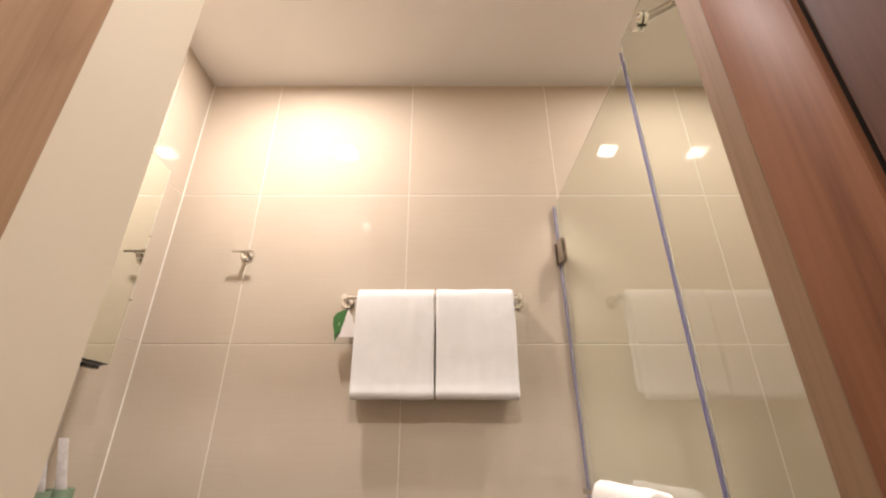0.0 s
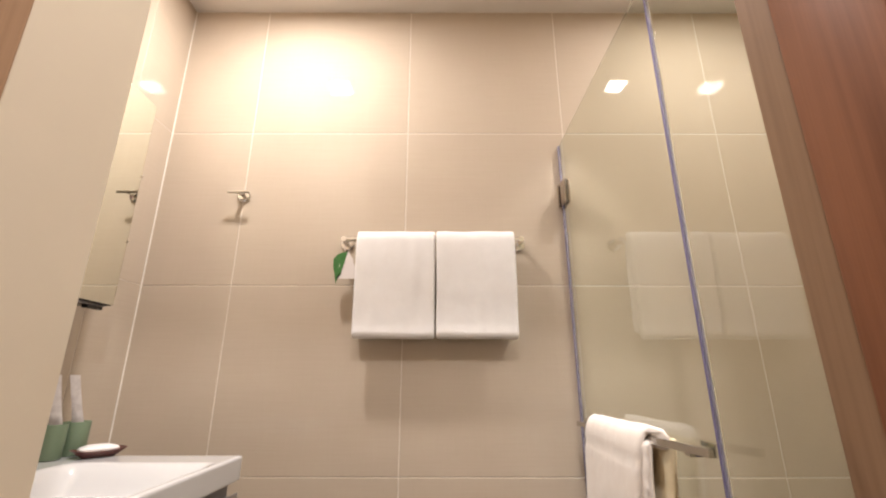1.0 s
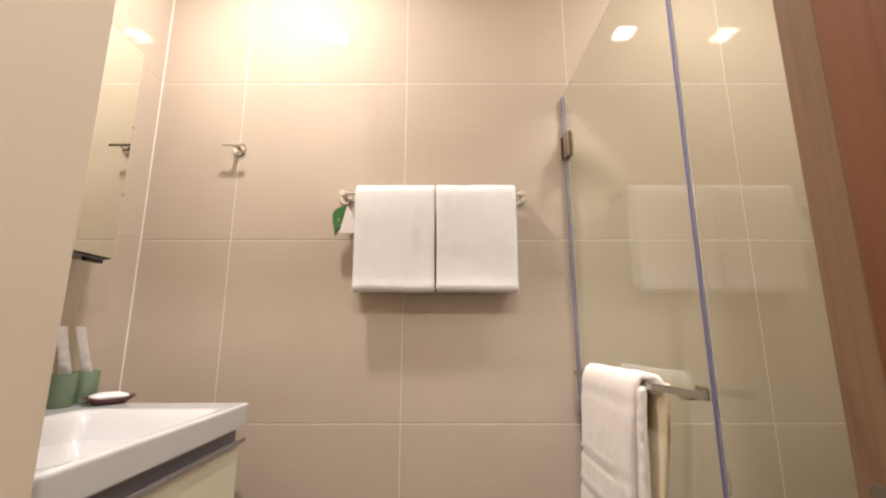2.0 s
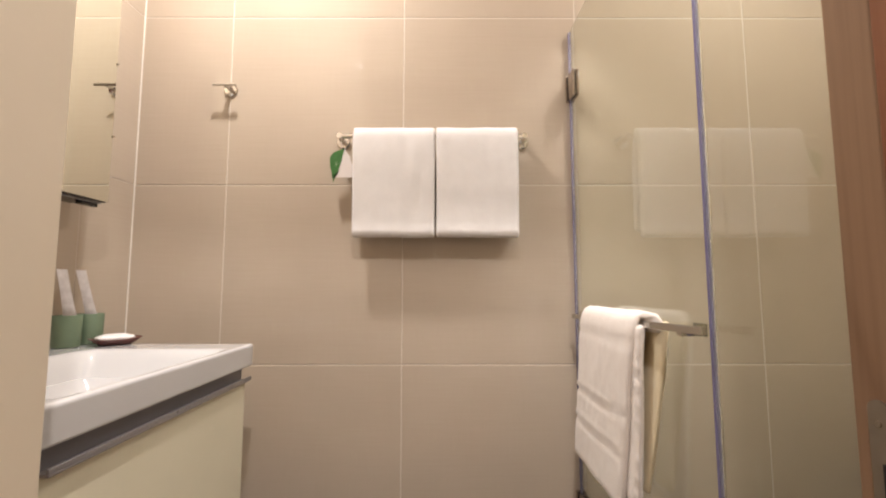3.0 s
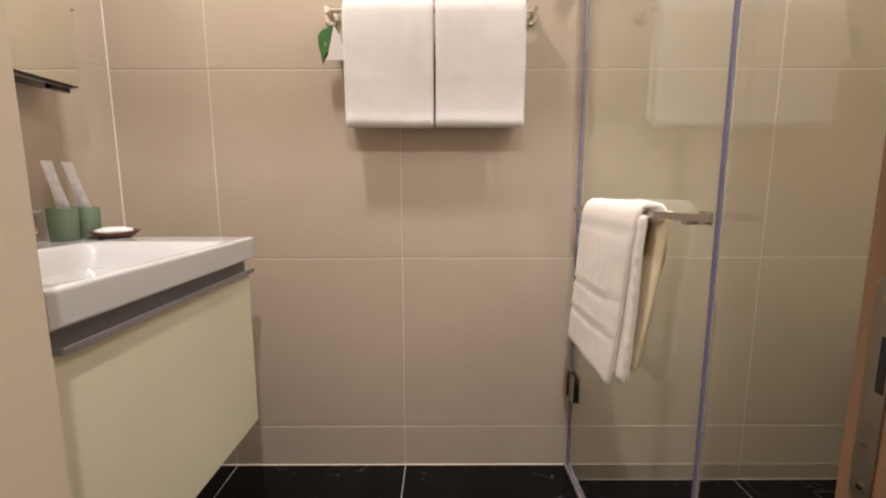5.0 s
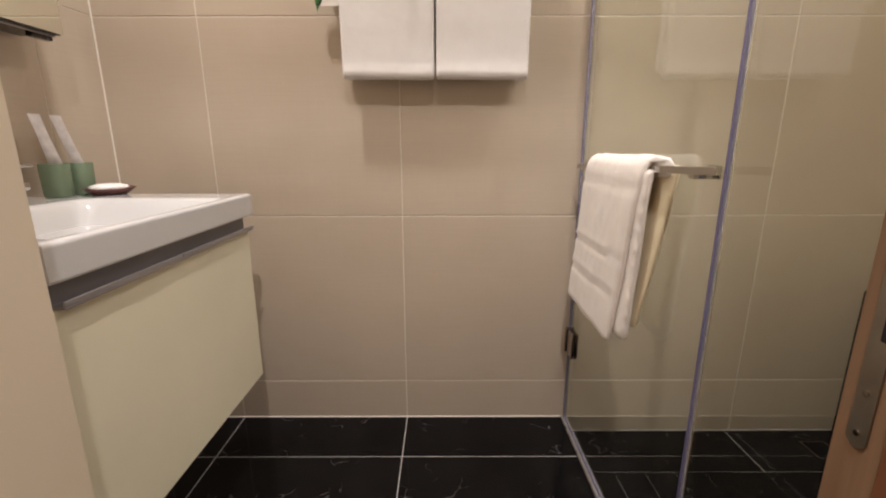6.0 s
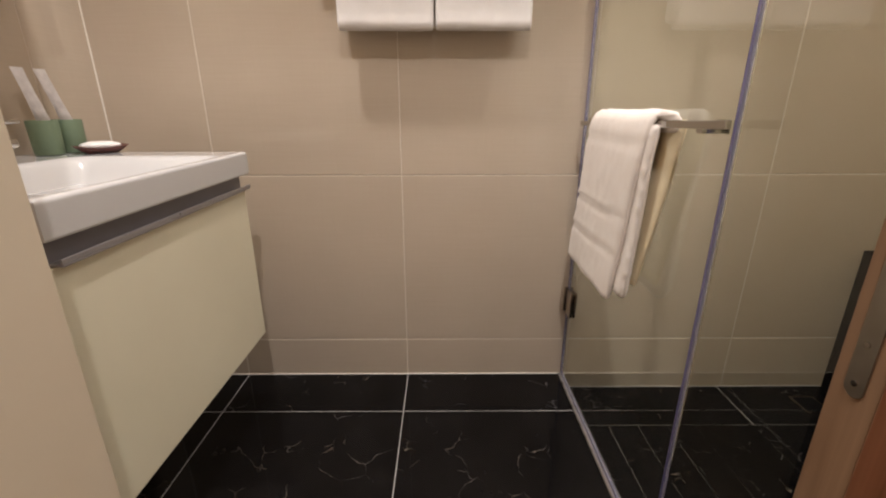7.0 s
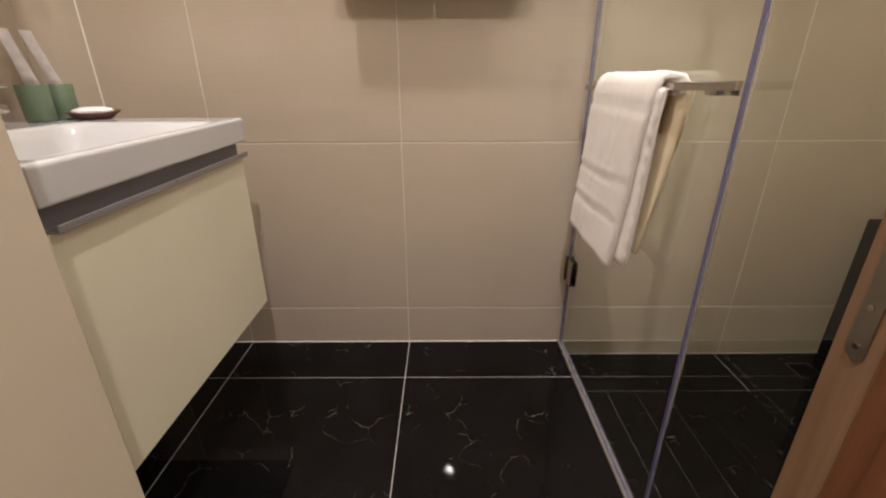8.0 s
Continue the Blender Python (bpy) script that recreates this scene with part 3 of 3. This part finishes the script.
part("seal_core", a_box((GX - 0.0082, -0.0185, 0.012), (GX - 0.0065, -0.0165, 1.885), 0.0008), "seal_core", seal)
part("edge_seal", a_box((GX - 0.006, SEAM, 0.002), (GX + 0.008, -0.004, 0.016), 0.003, 2), "violet_seal", door, "translucent violet bottom seal")
tagged(part("door_threshold", a_box((GX - 0.0150, -1.10, 0.0), (GX - 0.0085, -0.002, 0.007), 0.003, 2), "threshold"), "slim beige metal threshold strip under the glass", "threshold", kind="structure")


def hinge(z):
    h = bmesh.new()
    box(h, (GX - 0.018, -0.012, z - 0.045), (GX + 0.018, -0.0005, z + 0.045), 0.002, 2)
    plate = part("hinge", h, "dark_chrome", door, "square chrome wall hinge")
    part("clamp", a_box((GX - 0.014, -0.070, z - 0.045), (GX - 0.0045, -0.022, z + 0.045), 0.002, 2), "dark_chrome", plate)
    part("clamp", a_box((GX + 0.0045, -0.070, z - 0.045), (GX + 0.014, -0.022, z + 0.045), 0.002, 2), "dark_chrome", plate)
    part("knuckle", a_rod((GX, -0.018, z - 0.043), (GX, -0.018, z + 0.043), 0.0075, seg=16), "dark_chrome", plate)


hinge(1.682)
hinge(0.312)

part("foot_seal", a_box((GX - 0.006, -1.10, 0.001), (GX + 0.008, SEAM - 0.004, 0.012), 0.002), "violet_seal", screen, "translucent violet foot seal")

# stay bar from the fixed glass up front
stay = thing("stay_bar", (GX, -0.84, 1.90), "chrome stay bar clamped to the fixed shower glass", "stay bar")
CL = Vector((GX, -0.826, 1.893))
b = bmesh.new()
face = Matrix.Rotation(radians(90), 3, "Y")
lathe(b, CL + Vector((0.005, 0, 0)), [(0.021, 0.0), (0.021, 0.007), (0.018, 0.010), (0.0, 0.0105)], 26, axis=face)
part("clamp", b, "chrome", stay)
b = bmesh.new()
lathe(b, CL - Vector((0.005, 0, 0)), [(0.021, 0.0), (0.021, 0.007), (0.018, 0.010), (0.0, 0.0105)], 26, axis=Matrix.Rotation(radians(-90), 3, "Y"))
part("clamp", b, "chrome", stay)
END = CL + Vector((0.42, -0.32, 0.008))
part("bar", a_rod(CL + Vector((0.014, -0.004, 0.004)), END, 0.0095, seg=18), "chrome", stay)

# towel bar on the door, square in section
bar = thing("door_towel_bar", (0.535, -0.42, 0.928), "square chrome towel bar on the glass shower door", "towel bar")
bb = a_box((0.533, -0.765, 0.917), (0.542, -0.100, 0.930), 0.0015)
for v in bb.verts:
    v.co.z += 0.022 * (-0.42 - v.co.y) / 0.71
part("bar", bb, "dark_reflection_chrome", bar)
for y in (-0.685, -0.157):
    part("standoff", a_box((0.5425, y - 0.009, 0.918), (GX - 0.0045, y + 0.009, 0.931), 0.001), "dark_reflection_chrome", bar)
    part("inner_plate", a_box((GX + 0.0045, y - 0.020, 0.917), (GX + 0.0115, y + 0.020, 0.940), 0.001), "chrome", bar)

# bath mat hung over the bar
def mat_dip(w, q):
    return 0.006 * math.sin(w * 19) * max(0, (0.75 - q.y)) / 0.3 - 0.012 * max(0, (0.62 - q.y) / 0.1) * smooth_step((-0.50 - w) / 0.1 + 0.2)


path = [(0.514, 0.545), (0.514, 0.62), (0.516, 0.80), (0.517, 0.912), (0.523, 0.946), (0.536, 0.956), (0.549, 0.947), (0.5535, 0.920)]
bm = drape(path, -0.594, -0.262, 0.0088, "y", n=44, seed=3.1, wob=0.0034, dip=mat_dip, end_round=0.015)


def hang(v, forward, lean=0.075):
    """The cloth leans back towards its foot; the flap behind the bar sits further forward."""
    v.co.y -= 0.050 * forward
    v.co.y += lean * (0.93 - v.co.z) / 0.38
    v.co.y *= 0.948


for v in bm.verts:
    if v.co.x < 0.519 and v.co.z < 0.9:
        for z0 in (0.642, 0.726):
            g = (v.co.z - z0 - 0.008 * smooth_step((-0.47 - v.co.y) / 0.06)) / 0.0055
            v.co.x += 0.0048 * math.exp(-g * g) - 0.0026 * math.exp(-((g - 2.0) ** 2))
        v.co.x += 0.0035 * math.exp(-(((v.co.z - 0.885) / 0.007) ** 2))
    hang(v, smooth_step((v.co.x - 0.532) / 0.022))
bath_mat = tagged(part("bath_mat", bm, "cream_terry", sharp=80), "folded cream terry bath mat hanging over the door bar", "bath mat")
bm = drape([(0.5305, 0.562), (0.5300, 0.70), (0.5290, 0.86), (0.5300, 0.917)], -0.606, -0.28, 0.0095, "y", n=40, seed=9.4, wob=0.0030, end_round=0.012)
for v in bm.verts:
    hang(v, 0, 0.045)
    if v.co.x < 0.528:
        v.co.y += 0.0040 * math.sin(v.co.z * 170)
part("inner_fold", bm, "cream_terry", bath_mat, "wavy bound edge of the inner fold", sharp=80)
# same cloth behind the bar; its yellow imitates warm shade
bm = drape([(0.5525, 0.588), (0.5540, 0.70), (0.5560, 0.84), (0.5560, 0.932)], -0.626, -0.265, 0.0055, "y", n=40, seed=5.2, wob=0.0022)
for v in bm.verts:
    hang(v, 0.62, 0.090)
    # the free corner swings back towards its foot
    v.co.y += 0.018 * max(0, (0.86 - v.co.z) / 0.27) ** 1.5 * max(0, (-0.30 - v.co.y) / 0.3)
part("back_flap", bm, "warm_shade_terry", bath_mat, "back flap of the mat, its warm shade coloured in yellow", sharp=80)

# black tiled low wall and floor drain in the shower
ledge = part("ledge", a_box((1.582, -1.16, -0.06), (RIGHT, -0.002, 0.488), 0.002), "black_tile")
tagged(ledge, "low black tiled ledge along the shower wall", "ledge", kind="structure")
drain = thing("floor_drain", (1.455, -0.11, -0.06), "square metal shower drain grate set in black floor", "drain")
b = bmesh.new()
for lo, hi in (((1.41, -0.155), (1.50, -0.150)), ((1.41, -0.070), (1.50, -0.065)), ((1.41, -0.150), (1.415, -0.070)), ((1.495, -0.150), (1.50, -0.070))):
    box(b, (*lo, -0.060), (*hi, -0.0575), 0.0006, 1)
part("frame", b, "dark_chrome", drain)
part("grate", a_box((1.4155, -0.1495, -0.0602), (1.4945, -0.0705, -0.0585), 0.0006), "black_tile", drain)


# ---------------------------------------------------------------- ceiling lights
def downlight(x, y, size, label):
    d = thing("downlight", (x, y, CEIL), label, "ceiling light", "recessed ceiling lights")
    h = size / 2
    b = bmesh.new()
    w = 0.012
    for lo, hi in (((-h - w, -h - w), (h + w, -h)), ((-h - w, h), (h + w, h + w)), ((-h - w, -h), (-h, h)), ((h, -h), (h + w, h))):
        box(b, (x + lo[0], y + lo[1], CEIL - 0.006), (x + hi[0], y + hi[1], CEIL - 0.0005), 0.0012, 1)
    part("trim_ring", b, "ceramic", d, "white square trim")
    part("diffuser", a_box((x - h, y - h, CEIL - 0.004), (x + h, y + h, CEIL - 0.001)), "lamp_glow", d, "glowing diffuser")


downlight(-0.41, -0.485, 0.10, "square recessed ceiling light, switched on, over the basin")
downlight(1.06, -0.47, 0.09, "square recessed ceiling light, switched on, in the shower")
downlight(0.18, -1.59, 0.05, "square recessed ceiling light, switched on, in the hall")

# ---------------------------------------------------------------- tiles, last
TILE = {}


def tile_mesh(w, h, mat, thick=0.006, ch=0.0012):
    key = (round(w, 4), round(h, 4), mat)
    if key not in TILE:
        rings = [(0, thick), (0, ch), (ch, 0)]
        v, f = [], []
        for inset, depth in rings:
            v += [(inset, depth, inset), (w - inset, depth, inset), (w - inset, depth, h - inset), (inset, depth, h - inset)]
        for r in range(2):
            for k in range(4):
                a, b = r * 4 + k, r * 4 + (k + 1) % 4
                f.append((a, b, b + 4, a + 4))
        f.append((8, 9, 10, 11))
        me = bpy.data.meshes.new("tile")
        me.from_pydata(v, [], f)
        me.materials.append(MAT[mat])
        TILE[key] = me
    return TILE[key]


def tiles(parent, origin, u, v, us, vs, mat, gap=0.0034, jitter=0.0003):
    """Tiles on a plane through origin, between the breaks us along u and vs along v."""
    u, v = Vector(u), Vector(v)
    n = v.cross(u)
    for u0, u1 in zip(us, us[1:]):
        for v0, v1 in zip(vs, vs[1:]):
            ob = new("tile", tile_mesh(u1 - u0 - gap, v1 - v0 - gap, mat))
            at = Vector(origin) + u * (u0 + gap / 2) + v * (v0 + gap / 2) + n * random.uniform(-jitter, jitter)
            m = Matrix((u, n, v)).transposed().to_4x4()
            m = Matrix.Translation(at) @ m
            ob.parent = parent
            ob.matrix_basis = m


tiles(wall_north, (0, 0, 0), (1, 0, 0), (0, 0, 1), [LEFT, -0.6, 0.0, 0.6], ROWS, "wall_tile")
tiles(wall_north, (0, 0, 0), (1, 0, 0), (0, 0, 1), [0.6, 1.2, RIGHT], WET, "wall_tile")
tiles(wall_west, (LEFT, 0, 0), (0, 1, 0), (0, 0, 1), [STUB, -0.81, -0.21, 0.0], ROWS, "wall_tile", gap=0.0014)
tiles(wall_south, (0, STUB, 0), (-1, 0, 0), (0, 0, 1), [-DX0, 0.6, -LEFT], ROWS, "wall_tile", gap=0.0022)
tiles(wall_east, (RIGHT, 0, 0), (0, -1, 0), (0, 0, 1), [0.0, 0.21, 0.81, 1.10], WET, "wall_tile")
tiles(floor, (0, 0, 0), (1, 0, 0), (0, 1, 0), [LEFT, -0.6, 0.0, 0.572], [-1.225, -0.81, -0.21, 0.0], "black_marble", gap=0.0025)
tiles(shower_floor, (0, 0, -0.06), (1, 0, 0), (0, 1, 0), [0.585, 1.184, 1.78], [-0.21, 0.0], "black_marble", gap=0.0028)
tiles(shower_floor, (0, 0, -0.06), (1, 0, 0), (0, 1, 0), [0.595, 0.694, 0.792, 0.890, 0.988, 1.086, 1.184, 1.282, 1.380, 1.478, 1.576], [-1.10, -0.81, -0.21], "black_marble", gap=0.0010)
